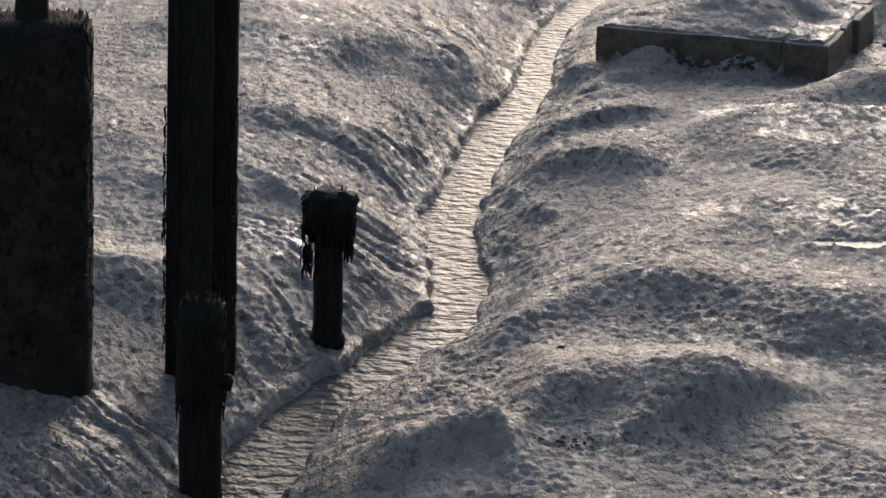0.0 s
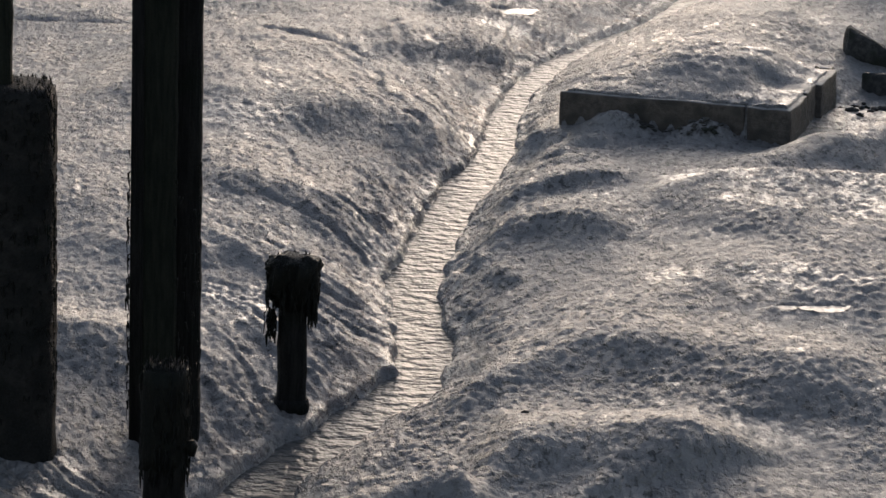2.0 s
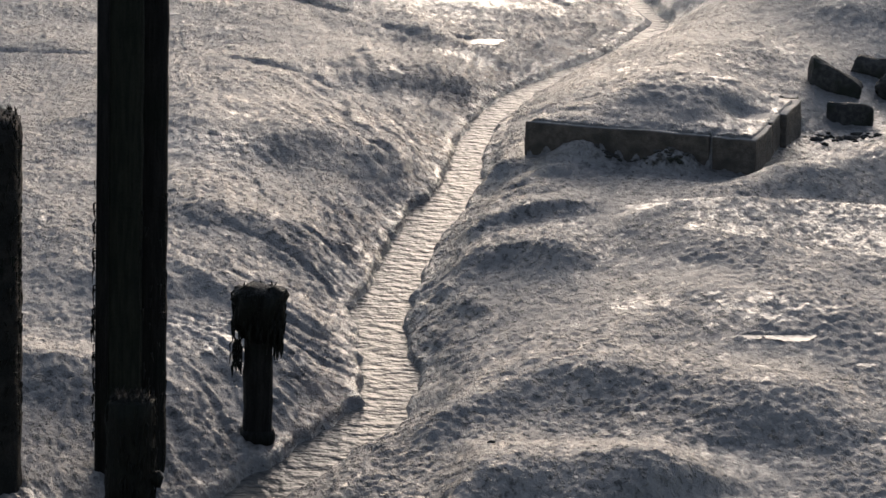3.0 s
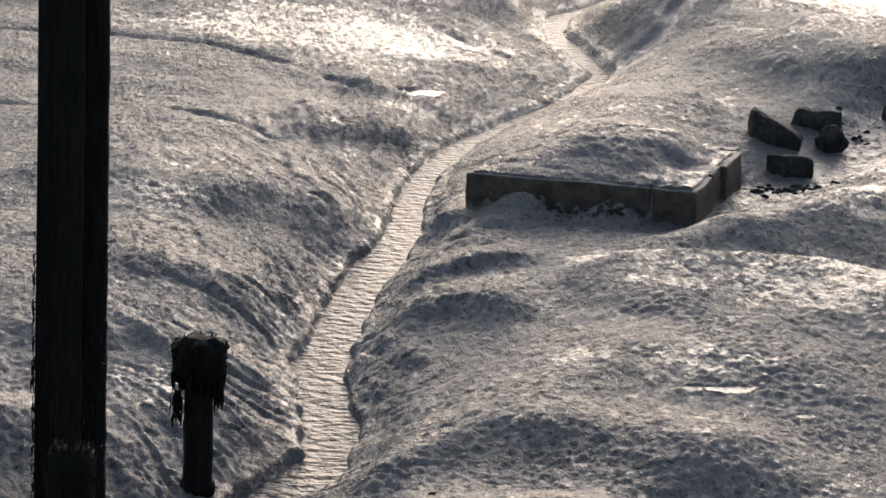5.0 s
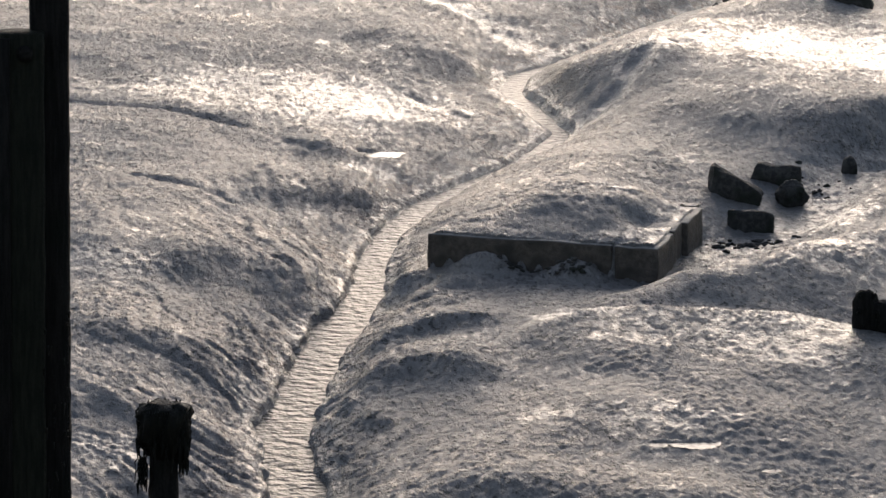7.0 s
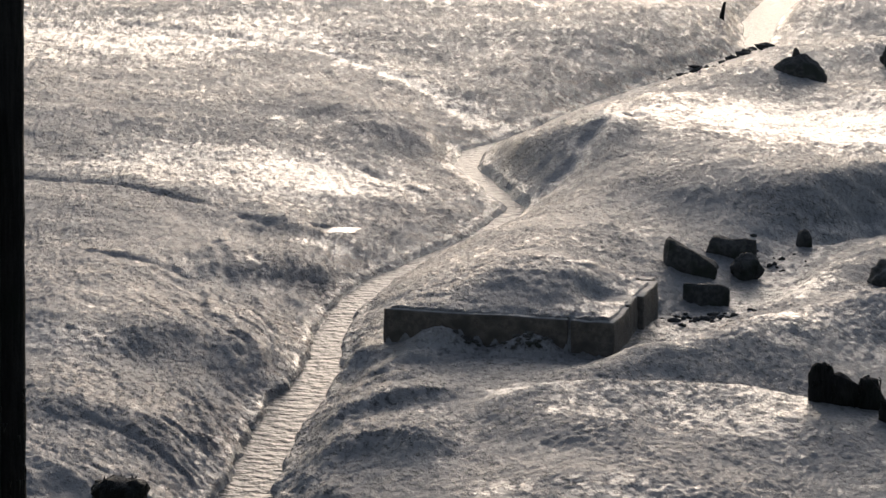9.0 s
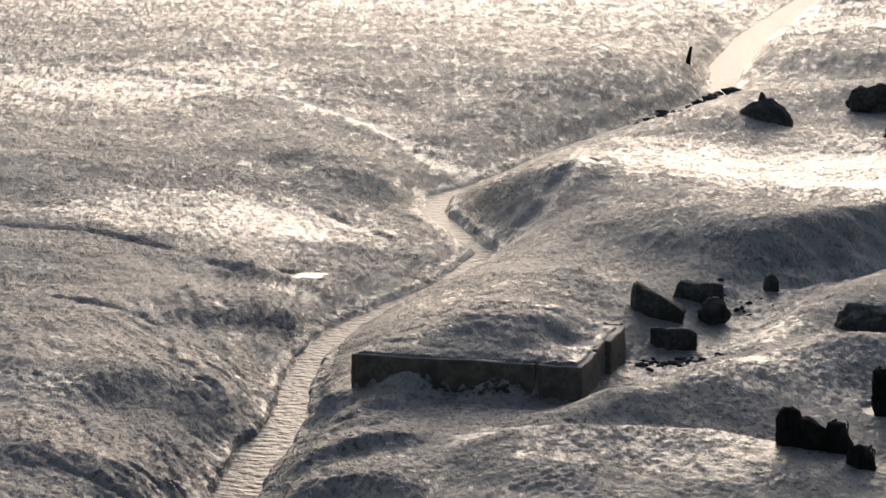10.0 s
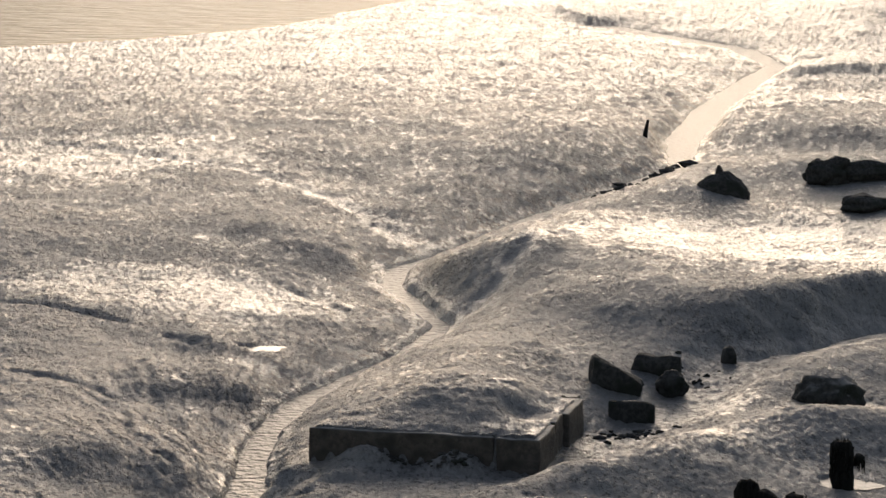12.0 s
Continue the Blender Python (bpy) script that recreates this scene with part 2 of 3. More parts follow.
CREASES = [  # thin cracks and rills: points, depth, width
    ([(-6.0, 42.9), (-3.66, 42.56), (-2.82, 42.43), (-1.67, 42.11), (-0.52, 40.96), (0.43, 39.52)], 0.05, 0.10),
    ([(-6.0, 36.7), (-3.18, 36.85), (-2.45, 36.87), (-1.45, 36.58), (-0.77, 35.8), (-0.12, 34.68)], 0.04, 0.09),
    ([(-9.0, 71.0), (-5.94, 68.8), (-3.41, 66.64), (-1.94, 65.18), (0.14, 61.03), (1.71, 58.55), (2.75, 56.05), (3.49, 54.0), (3.98, 51.5)], 0.06, 0.24),
    ([(5.9, 46.6), (5.5, 45.7), (5.1, 44.9), (4.75, 44.1), (4.42, 43.3), (4.1, 42.7)], 0.08, 0.20),
    ([(7.2, 38.1), (7.6, 38.6), (8.3, 39.4), (9.59, 40.9), (10.99, 42.0), (16, 46)], 0.16, 0.14),
]
HEAPS = [(2.02, 31.0, 0.34, 0.30, 0.24), (2.92, 30.72, 0.30, 0.24, 0.22), (1.45, 29.9, 0.28, 0.18, 0.10), (1.70, 30.45, 0.30, 0.26, 0.12),
         (-2.1, 34.0, 1.2, 2.5, 0.10), (3.2, 24.6, 0.9, 1.3, 0.10), (5.2, 29.9, 0.8, 1.0, 0.10), (5.9, 46.5, 1.3, 3.2, 0.22),
         (6.9, 32.3, 1.3, 0.8, 0.12), (2.6, 22.0, 0.9, 0.8, 0.12), (7.0, 44.5, 2.4, 4.5, 0.22), (4.0, 37.0, 1.4, 2.6, 0.26), (6.6, 50.8, 1.5, 2.4, 0.22), (-2.4, 22.6, 0.8, 0.6, 0.14), (3.05, 34.4, 1.0, 1.6, 0.30)]
# wet sheets: centre, radii, strength
SHEETS = [(10.4, 47.2, 4.5, 5.2, 1.0), (4.6, 27.2, 1.8, 1.0, 0.7), (6.2, 30.6, 1.6, 1.1, 0.7), (-2.5, 62.0, 4.5, 5.0, 0.75), (0.3, 44.0, 2.6, 2.2, 0.75),
          (-1.8, 31.3, 0.9, 0.5, 0.8), (2.73, 28.1, 0.45, 0.3, 1.0), (2.3, 24.66, 0.5, 0.25, 0.7), (3.1, 24.3, 0.5, 0.45, 0.9),
          (2.6, 20.45, 0.5, 0.35, 0.6), (8.0, 33.2, 1.4, 0.8, 0.8), (5.8, 34.4, 0.8, 1.2, 0.9), (18.0, 78.0, 4.0, 3.0, 0.8),
          (-1.2, 24.0, 0.5, 0.5, 0.7), (-2.1, 19.2, 0.6, 1.0, 0.4), (1.2, 38.4, 0.5, 0.4, 0.8)]
SLAB_AT, SLAB_TURN, SLAB_W, SLAB_D, SLAB_TOP = (1.49, 31.37), -17.0, 2.36, 2.55, 0.25


POOLS = [(1.24, 39.56, 0.30, 0.17), (3.23, 23.47, 0.13, 0.10), (2.94, 23.52, 0.08, 0.06), (6.64, 29.75, 0.22, 0.30),
         (3.70, 22.88, 0.05, 0.04)]
LEVELS = []


def line_distance(x, y, pts):
    """Distance to a broken line, the way along it, its side (+ right) and the nearest point's number with fraction."""
    best, along, side, at = np.full(x.shape, 1e9), np.zeros_like(x), np.zeros_like(x), np.zeros_like(x)
    run = 0.0
    for k in range(len(pts) - 1):
        ax, ay, bx, by = *pts[k][:2], *pts[k + 1][:2]
        lx, ly = bx - ax, by - ay
        length = math.hypot(lx, ly)
        f = np.clip(((x - ax) * lx + (y - ay) * ly) / length ** 2, 0, 1)
        dist = np.hypot(x - ax - f * lx, y - ay - f * ly)
        near = dist < best
        best = np.where(near, dist, best)
        along = np.where(near, run + f * length, along)
        side = np.where(near, (x - ax) * ly - (y - ay) * lx, side)
        at = np.where(near, k + f, at)
        run += length
    return best, along, np.sign(side), at


def slab_place(x, y):
    a = radians(SLAB_TURN)
    dx, dy = x - SLAB_AT[0], y - SLAB_AT[1]
    return dx * math.cos(a) + dy * math.sin(a), -dx * math.sin(a) + dy * math.cos(a)


def mud_height(x, y):
    """Height, wetness and bank of the mud at points of the plan."""
    dist, along, side, at = line_distance(x, y, STREAM_LINE)
    half = np.interp(at, range(len(STREAM_LINE)), [w / 2 for _, _, w in STREAM_LINE])
    rag = (0.08 - 0.05 * smooth(y, 30, 42)) * fbm(x * 3.1, y * 2.0, 3, 5) + 0.07 * fbm(x * 0.9, y * 0.9, 2, 9)
    e = dist - half + rag * (dist > 0.05)
    left = side < 0
    far = np.clip(y / 40, 0.7, 2.0)
    rise_l = (0.065 - 0.04 * smooth(y, 28, 42)) * smooth(e, 0.0, 0.06) + 0.44 * (1 - np.exp(-np.maximum(e, 0) / (1.5 * far)))
    rise_r = 0.045 * smooth(e, 0.0, 0.035) + 0.42 * (1 - np.exp(-np.maximum(e, 0) / (0.75 * far)))
    z = BED + np.where(left, rise_l, rise_r)
    z = np.where(e < 0, BED - 0.06 * smooth(-e, 0, 0.1), z)
    bank = np.where(left, 1.0, 0.25) * smooth(e, 0.0, 0.06) * np.exp(-np.maximum(e, 0) / (0.9 * far))
    # rills that run down the left bank
    skew = along - 1.2 * e + 0.25 * fbm(x * 1.1, y * 0.8, 2, 23)
    rills = fbm(skew * 1.7 / far, e * 0.30 / far, 4, 21, 0.6)
    rills = 0.13 * np.abs(rills) * np.minimum(far, 1.3) * (1 - 0.55 * smooth(y, 36, 48))
    fade = smooth(e, 0.02, 0.35) * np.exp(-(np.maximum(e, 0) / (2.2 * far)) ** 2)
    z = z - np.where(left, 1.0, 0.25) * rills * fade
    # crests with a steep face towards the sea wall
    sway = 0.30 * fbm(x * 1.3, y * 0.7, 3, 13)
    keep = smooth(e, 0.0, 0.5)
    for pts, h, front, back in RIDGES:
        px, py = [p[0] for p in pts], [p[1] for p in pts]
        dy = y - np.interp(x, px, py) + sway * np.minimum(front, 0.8) * 0.8
        reach = 0.35 * (px[-1] - px[0])
        win = smooth(x, px[0] - 0.35 * reach, px[0] + reach * 0.6) * (1 - smooth(x, px[-1] - reach * 0.6, px[-1] + 0.6 * reach))
        shape = np.where(dy < 0, np.exp(-np.abs(dy / front) ** 2.1), np.exp(-(dy / back) ** 2))
        z = z + 0.98 * h * win * shape * keep
    for cx, cy, rx, ry, h in HEAPS:
        z = z + h * np.exp(-((x - cx) / rx) ** 2 - ((y - cy) / ry) ** 2)
    # side channel and the basin round the slab
    td, _, _, _ = line_distance(x, y, TRIB_LINE)
    td = td + 0.15 * fbm(x * 1.6, y * 1.6, 3, 41)
    trib = np.exp(-np.maximum(td - 0.12, 0) ** 2 / 0.30)
    z = z + (np.minimum(z, -0.16 + 0.02 * fbm(x * 4, y * 4, 2, 3)) - z) * trib
    wet = 0.75 * np.exp(-np.maximum(td, 0) ** 2 / 0.25)
    for pts, depth, width in CREASES:
        cd, ca, _, _ = line_distance(x, y, pts)
        cd = cd + 0.5 * width * fbm(x * 2, y * 2, 2, 8)
        z = z - depth * np.exp(-(cd / width) ** 2) * smooth(fbm(ca * 0.7, ca * 0, 2, 31), -0.5, 0.1)
        wet = np.maximum(wet, 1.1 * np.exp(-(cd / (1.6 * width)) ** 2) * (width > 0.15))
    # broad swells and lumps
    z = z + smooth(e, 0.1, 1.2) * (0.10 * fbm(x * 0.22, y * 0.16, 3, 51) + 0.045 * fbm(x * 0.9, y * 0.6, 3, 61))
    u, v = slab_place(x, y)
    edge = np.minimum(np.minimum(u, SLAB_W - u), v)
    near = smooth(e, 0.0, 0.25) * np.exp(-(np.maximum(-edge, 0) / 0.45) ** 2) * (1 - smooth(v, 1.6, 2.8))
    heap = sum(h * np.exp(-((x - cx) / rx) ** 2 - ((y - cy) / ry) ** 2) for cx, cy, rx, ry, h in HEAPS[:4])
    z = z + (-0.10 + heap - z) * near
    inside = smooth(edge, 0.015, 0.05) * (1 - smooth(v, 2.3, 3.4))
    cover = SLAB_TOP + 0.002 + 0.018 * smooth(edge, 0.02, 0.06) * smooth(fbm(x * 3, y * 3, 2, 19), -0.6, 0.1) + 0.02 * smooth(edge, 0.1, 0.3) + 0.20 * smooth(u, 0.1, 0.95) * smooth(SLAB_W - u, 0.1, 0.85) * smooth(v, 0.1, 1.7)
    cover = cover - 0.10 * np.exp(-((u - 1.95) / 0.22) ** 2 - ((v - 1.25) / 0.30) ** 2)
    z = z * (1 - inside) + np.maximum(cover, z * (edge > 0.3)) * inside
    # lumps and pocks
    crumb = smooth(fbm(x * 0.7, y * 0.5, 2, 77), -0.25, 0.25)
    rough = 0.011 * fbm(x * 4.5, y * 3.2, 3, 71, 0.6) + (0.008 + 0.014 * crumb) * fbm(x * 13, y * 8, 2, 81, 0.6)
    z = z + rough * smooth(e, 0.0, 0.15)
    z = z + smooth(e, 0.0, 0.6) * (0.022 * smooth(y, 30, 60) * fbm(x * 8, y * 3.2, 3, 111, 0.75) + 0.045 * smooth(y, 50, 90) * fbm(x * 7, y * 1.4, 3, 121, 0.8))
    # wet sheets where the flat is level
    for cx, cy, rx, ry, s in SHEETS:
        q = ((x - cx) / rx) ** 2 + ((y - cy) / ry) ** 2
        wet = np.maximum(wet, s * np.exp(-q ** 2.5))
    wet = np.maximum(wet, 0.72 * smooth(y, 70, 95))
    wet = wet + 0.30 * fbm(x * 0.5, y * 0.35, 3, 91) + 0.35 * fbm(x * 2.3, y * 1.2, 3, 95)
    wet = np.clip(wet, 0, 1) * smooth(e, -0.05, 0.3) + 0.6 * (1 - smooth(e, 0, 0.3))
    # the river's edge
    shore = np.interp(x, [-300, -5.3, -0.75, 4.05, 7.2, 10.2, 20, 400], [90, 104.6, 110.4, 118.7, 130.2, 140, 175, 600])
    z = z - 0.065 * np.maximum(y - shore + 8, 0) * (y < 600)
    z = np.where((y > shore), np.maximum(z, -3.0), z)
    # hollows that hold puddles
    for (cx, cy, rx, ry), level in zip(POOLS, LEVELS):
        q = ((x - cx) / rx) ** 2 + ((y - cy) / ry) ** 2 + 1.1 * fbm(x * 2.2 / rx ** 0.5, y * 1.6 / ry ** 0.5, 3, 131)
        z = z + (level - 0.015 - z) * (1 - smooth(q, 0.7, 1.7))
    return z, np.clip(wet, 0, 1), np.clip(bank, 0, 1)


def ground_sheet():
    rows = [14.0]
    while rows[-1] < 150:
        rows.append(rows[-1] + rows[-1] ** 2 / (EYE * 5578) * 1.9)
    rows = [-400, -150, -60, -25, -8, 2, 7, 10, 12, 13] + rows + [rows[-1] * 1.25 ** k for k in range(1, 16)]
    inner = np.tan(np.radians(np.arange(-9.3, 14.9, 0.036)))
    grow = np.array([0.02, 0.06, 0.12, 0.22, 0.4, 0.7, 1.2, 2, 4, 8, 16, 30])
    cols = np.concatenate([inner[0] - grow[::-1], inner, inner[-1] + grow])
    yy, uu = np.meshgrid(np.array(rows), cols, indexing="ij")
    xx = uu * np.maximum(yy, 12.0)
    z, wet, bank = mud_height(xx.ravel(), yy.ravel())
    nr, nc = yy.shape
    me = bpy.data.meshes.new("ground")
    me.vertices.add(nr * nc)
    me.vertices.foreach_set("co", np.stack([xx.ravel(), yy.ravel(), z], 1).astype(np.float32).ravel())
    i = (np.arange(nr - 1)[:, None] * nc + np.arange(nc - 1)[None, :]).ravel()
    quads = np.stack([i, i + 1, i + nc + 1, i + nc], 1).astype(np.int32)
    me.loops.add(quads.size)
    me.loops.foreach_set("vertex_index", quads.ravel())
    me.polygons.add(len(quads))
    me.polygons.foreach_set("loop_start", np.arange(0, quads.size, 4, dtype=np.int32))
    me.polygons.foreach_set("loop_total", np.full(len(quads), 4, dtype=np.int32))
    me.polygons.foreach_set("use_smooth", np.ones(len(quads), dtype=bool))
    me.update(calc_edges=True)
    for name, vals in (("wet", wet), ("bank", bank)):
        me.attributes.new(name, "FLOAT", "POINT").data.foreach_set("value", vals.astype(np.float32))
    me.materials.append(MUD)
    return tagged(new("ground", me), "wet grey tidal mud flat with rills and wet sheets", "mud", kind="structure")


LEVELS += [float(v) for v in mud_height(np.array([p[0] for p in POOLS]), np.array([p[1] for p in POOLS]))[0]]
ground_sheet()


def mud_at(x, y):
    return float(mud_height(np.array([float(x)]), np.array([float(y)]))[0][0])


def part(name, bm, material, parent=None, label="", soft=True):
    """One mesh object from a bmesh, under a thing or a part."""
    me = bpy.data.meshes.new(name)
    if soft:
        for f in bm.faces:
            f.smooth = True
    bm.to_mesh(me)
    bm.free()
    me.materials.append(material)
    ob = new(name, me)
    ob.parent = parent
    if label:
        ob["label"] = label
    return ob


def thing(name, x, y, label, category, turn=0.0, group="", z=None):
    e = new(name)
    e.matrix_world = pose(x, y, mud_at(x, y) if z is None else z, 0, 0, turn)
    return tagged(e, label, category, group)


# ---- water ----
def strip(line, z, extra, name, label, material):
    bm = bmesh.new()
    pts = []
    for k in range(len(line) - 1):
        for s in range(6):
            f = s / 6
            pts.append([line[k][i] * (1 - f) + line[k + 1][i] * f for i in range(3)])
    pts.append(list(line[-1]))
    rings = []
    for k, (x, y, w) in enumerate(pts):
        a, b = pts[max(k - 1, 0)], pts[min(k + 1, len(pts) - 1)]
        d = Vector((b[0] - a[0], b[1] - a[1])).normalized()
        ring = []
        for s in range(7):
            o = (s / 6 - 0.5) * (w + extra)
            ring.append(bm.verts.new((x + d.y * o, y - d.x * o, z)))
        rings.append(ring)
    for a, b in zip(rings, rings[1:]):
        for s in range(6):
            bm.faces.new((a[s], a[s + 1], b[s + 1], b[s]))
    return tagged(part(name, bm, material), label, "water", kind="structure")


def pool(x, y, rx, ry, z, name, label, seed):
    bm = bmesh.new()
    rnd = random.Random(seed)
    ph = [rnd.uniform(0, 6.28) for _ in range(4)]
    ring = []
    for k in range(40):
        a = 2 * math.pi * k / 40
        r = 1 + 0.22 * math.sin(2 * a + ph[0]) + 0.16 * math.sin(3 * a + ph[1]) + 0.10 * math.sin(5 * a + ph[2]) + 0.07 * math.sin(9 * a + ph[3])
        ring.append(bm.verts.new((x + rx * r * math.cos(a), y + ry * r * math.sin(a), z)))
    mid = bm.verts.new((x, y, z))
    for k in range(40):
        bm.faces.new((mid, ring[k], ring[(k + 1) % 40]))
    return tagged(part(name, bm, PUDDLE), label, "puddle", kind="structure")


strip(STREAM_LINE, BED + 0.012, 0.30, "water", "rippling shallow muddy stream winding through the flat", STREAM)
for k, (x, y, rx, ry) in enumerate(POOLS):
    pool(x, y, 1.25 * rx, 1.25 * ry, LEVELS[k] - 0.004, "puddle", "small shallow puddle standing on the grey mud", k)
bm = bmesh.new()
bmesh.ops.create_grid(bm, x_segments=24, y_segments=24, size=300)
river = part("river", bm, RIVER)
river.location = (-120, 380, -0.56)
tagged(river, "calm wide river reflecting the low sun", "water", kind="structure")


# ---- piles and posts ----
def shaft(bm, rings, sides=28, seed=0, rough=0.02, square=4.0, lump=6.0):
    """A rough upright body from rings (z, half width x, half width y, centre x, centre y), closed at both ends."""
    made = []
    for z, rx, ry, cx, cy in rings:
        ring = []
        for k in range(sides):
            a = 2 * math.pi * k / sides
            c, s = math.cos(a), math.sin(a)
            q = (abs(c) ** square + abs(s) ** square) ** (-1 / square)
            p = Vector((cx + rx * q * c, cy + ry * q * s, z))
            o = noise.noise(p * lump + Vector((seed, 0, 0))) + 0.6 * noise.noise(p * lump * 3 + Vector((0, seed, 0)))
            p.x += c * rough * o
            p.y += s * rough * o
            p.z += 0.7 * rough * noise.noise(p * lump * 1.7 + Vector((0, 0, seed)))
            ring.append(bm.verts.new(p))
        made.append(ring)
    for a, b in zip(made, made[1:]):
        for k in range(sides):
            bm.faces.new((a[k], a[(k + 1) % sides], b[(k + 1) % sides], b[k]))
    bm.faces.new(made[0][::-1])
    bm.faces.new(made[-1])


def even(z0, z1, n, rx, ry, cx=0.0, cy=0.0, taper=0.0):
    return [(z0 + (z1 - z0) * k / n, rx * (1 - taper * k / n), ry * (1 - taper * k / n), cx, cy) for k in range(n + 1)]


def weeds(bm, count, spots, long, wide, seed):
    """Hanging strands; spots(rnd) gives a root and a direction outwards."""
    rnd = random.Random(seed)
    for _ in range(count):
        root, out = spots(rnd)
        root, out = Vector(root), Vector(out).normalized()
        l, w = long * rnd.uniform(0.4, 1.3), wide * rnd.uniform(0.5, 1.4)
        across = Vector((-out.y, out.x, 0)).normalized() if out.xy.length > 0.01 else Vector((1, 0, 0))
        lift = rnd.uniform(0.0, 0.25) * l
        pts = [root, root + out * (0.005 + lift * 0.6) + Vector((0, 0, 0.012 - 0.3 * l)), root + out * (0.004 + lift * 0.7) + across * rnd.uniform(-.02, .02) + Vector((0, 0, -l))]
        row = [(bm.verts.new(p - across * w * f), bm.verts.new(p + out * w * f), bm.verts.new(p + across * w * f)) for p, f in zip(pts, (1, 0.9, 0.25))]
        for a, b in zip(row, row[1:]):
            bm.faces.new((a[0], a[1], b[1], b[0]))
            bm.faces.new((a[1], a[2], b[2], b[1]))
            bm.faces.new((a[2], a[0], b[0], b[2]))


def round_spots(rx, ry, z0, z1, cx=0.0, cy=0.0):
    def pick(rnd):
        a = rnd.uniform(0, 2 * math.pi)
        return (cx + rx * math.cos(a) * 0.97, cy + ry * math.sin(a) * 0.97, rnd.uniform(z0, z1)), (math.cos(a), math.sin(a), 0)
    return pick


def square_spots(rx, ry, z0, z1, cx=0.0, cy=0.0):
    def pick(rnd):
        t, s = rnd.uniform(-1, 1), rnd.choice((-1, 1))
        z = rnd.uniform(z0, z1)
        return ((cx + s * rx, cy + t * ry, z), (s, 0, 0)) if rnd.random() < 0.5 else ((cx + t * rx, cy + s * ry, z), (0, s, 0))
    return pick


def stubble(bm, count, rx, ry, z, high, seed, cx=0.0, cy=0.0):
    """Short tufts that stand on a top."""
    rnd = random.Random(seed)
    for _ in range(count):
        x, y = cx + rnd.uniform(-rx, rx), cy + rnd.uniform(-ry, ry)
        h, a, w = high * rnd.uniform(0.3, 1.2), rnd.uniform(0, 6.28), rnd.uniform(0.006, 0.014)
        base = [bm.verts.new((x + w * math.cos(a + q), y + w * math.sin(a + q), z - 0.02)) for q in (0, 2.1, 4.2)]
        tip = bm.verts.new((x + rnd.uniform(-.03, .03), y + rnd.uniform(-.03, .03), z + h))
        for k in range(3):
            bm.faces.new((base[k], base[(k + 1) % 3], tip))


def stub_post():
    t = thing("wooden_post", -0.818, 21.85, "weathered stub post capped with ragged hanging seaweed beside the stream", "post", 8, z=-0.40)
    t.scale = (1.04, 1.04, 1.07)
    bm = bmesh.new()
    shaft(bm, even(-0.3, 1.02, 22, 0.105, 0.105, 0, 0, 0.10), seed=3, rough=0.014, square=3.2)
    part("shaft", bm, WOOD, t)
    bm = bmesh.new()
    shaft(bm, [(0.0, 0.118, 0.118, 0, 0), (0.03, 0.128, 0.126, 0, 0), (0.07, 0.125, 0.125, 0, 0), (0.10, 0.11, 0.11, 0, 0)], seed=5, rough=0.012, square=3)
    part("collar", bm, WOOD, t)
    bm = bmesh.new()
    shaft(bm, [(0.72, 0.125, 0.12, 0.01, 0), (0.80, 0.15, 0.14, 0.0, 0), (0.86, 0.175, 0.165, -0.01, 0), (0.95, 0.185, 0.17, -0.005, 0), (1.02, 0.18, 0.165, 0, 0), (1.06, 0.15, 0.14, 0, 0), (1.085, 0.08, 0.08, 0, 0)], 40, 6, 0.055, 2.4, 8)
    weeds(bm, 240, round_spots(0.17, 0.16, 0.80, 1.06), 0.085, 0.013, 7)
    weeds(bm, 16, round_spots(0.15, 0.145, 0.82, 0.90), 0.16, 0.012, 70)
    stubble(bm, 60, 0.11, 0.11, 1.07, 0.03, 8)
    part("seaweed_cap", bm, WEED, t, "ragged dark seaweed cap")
    bm = bmesh.new()
    weeds(bm, 120, lambda r: ((0.11 + r.uniform(-.02, .04), r.uniform(-.08, .08), r.uniform(0.68, 0.80)), (1, r.uniform(-1, 1), 0)), 0.10, 0.012, 9)
    weeds(bm, 90, lambda r: ((-0.115 + r.uniform(-.06, .01), r.uniform(-.08, .08), r.uniform(0.55, 0.74)), (-1, r.uniform(-1, 1), 0)), 0.08, 0.011, 10)
    tagged(part("seaweed", bm, WEED, t), kind="stuff")


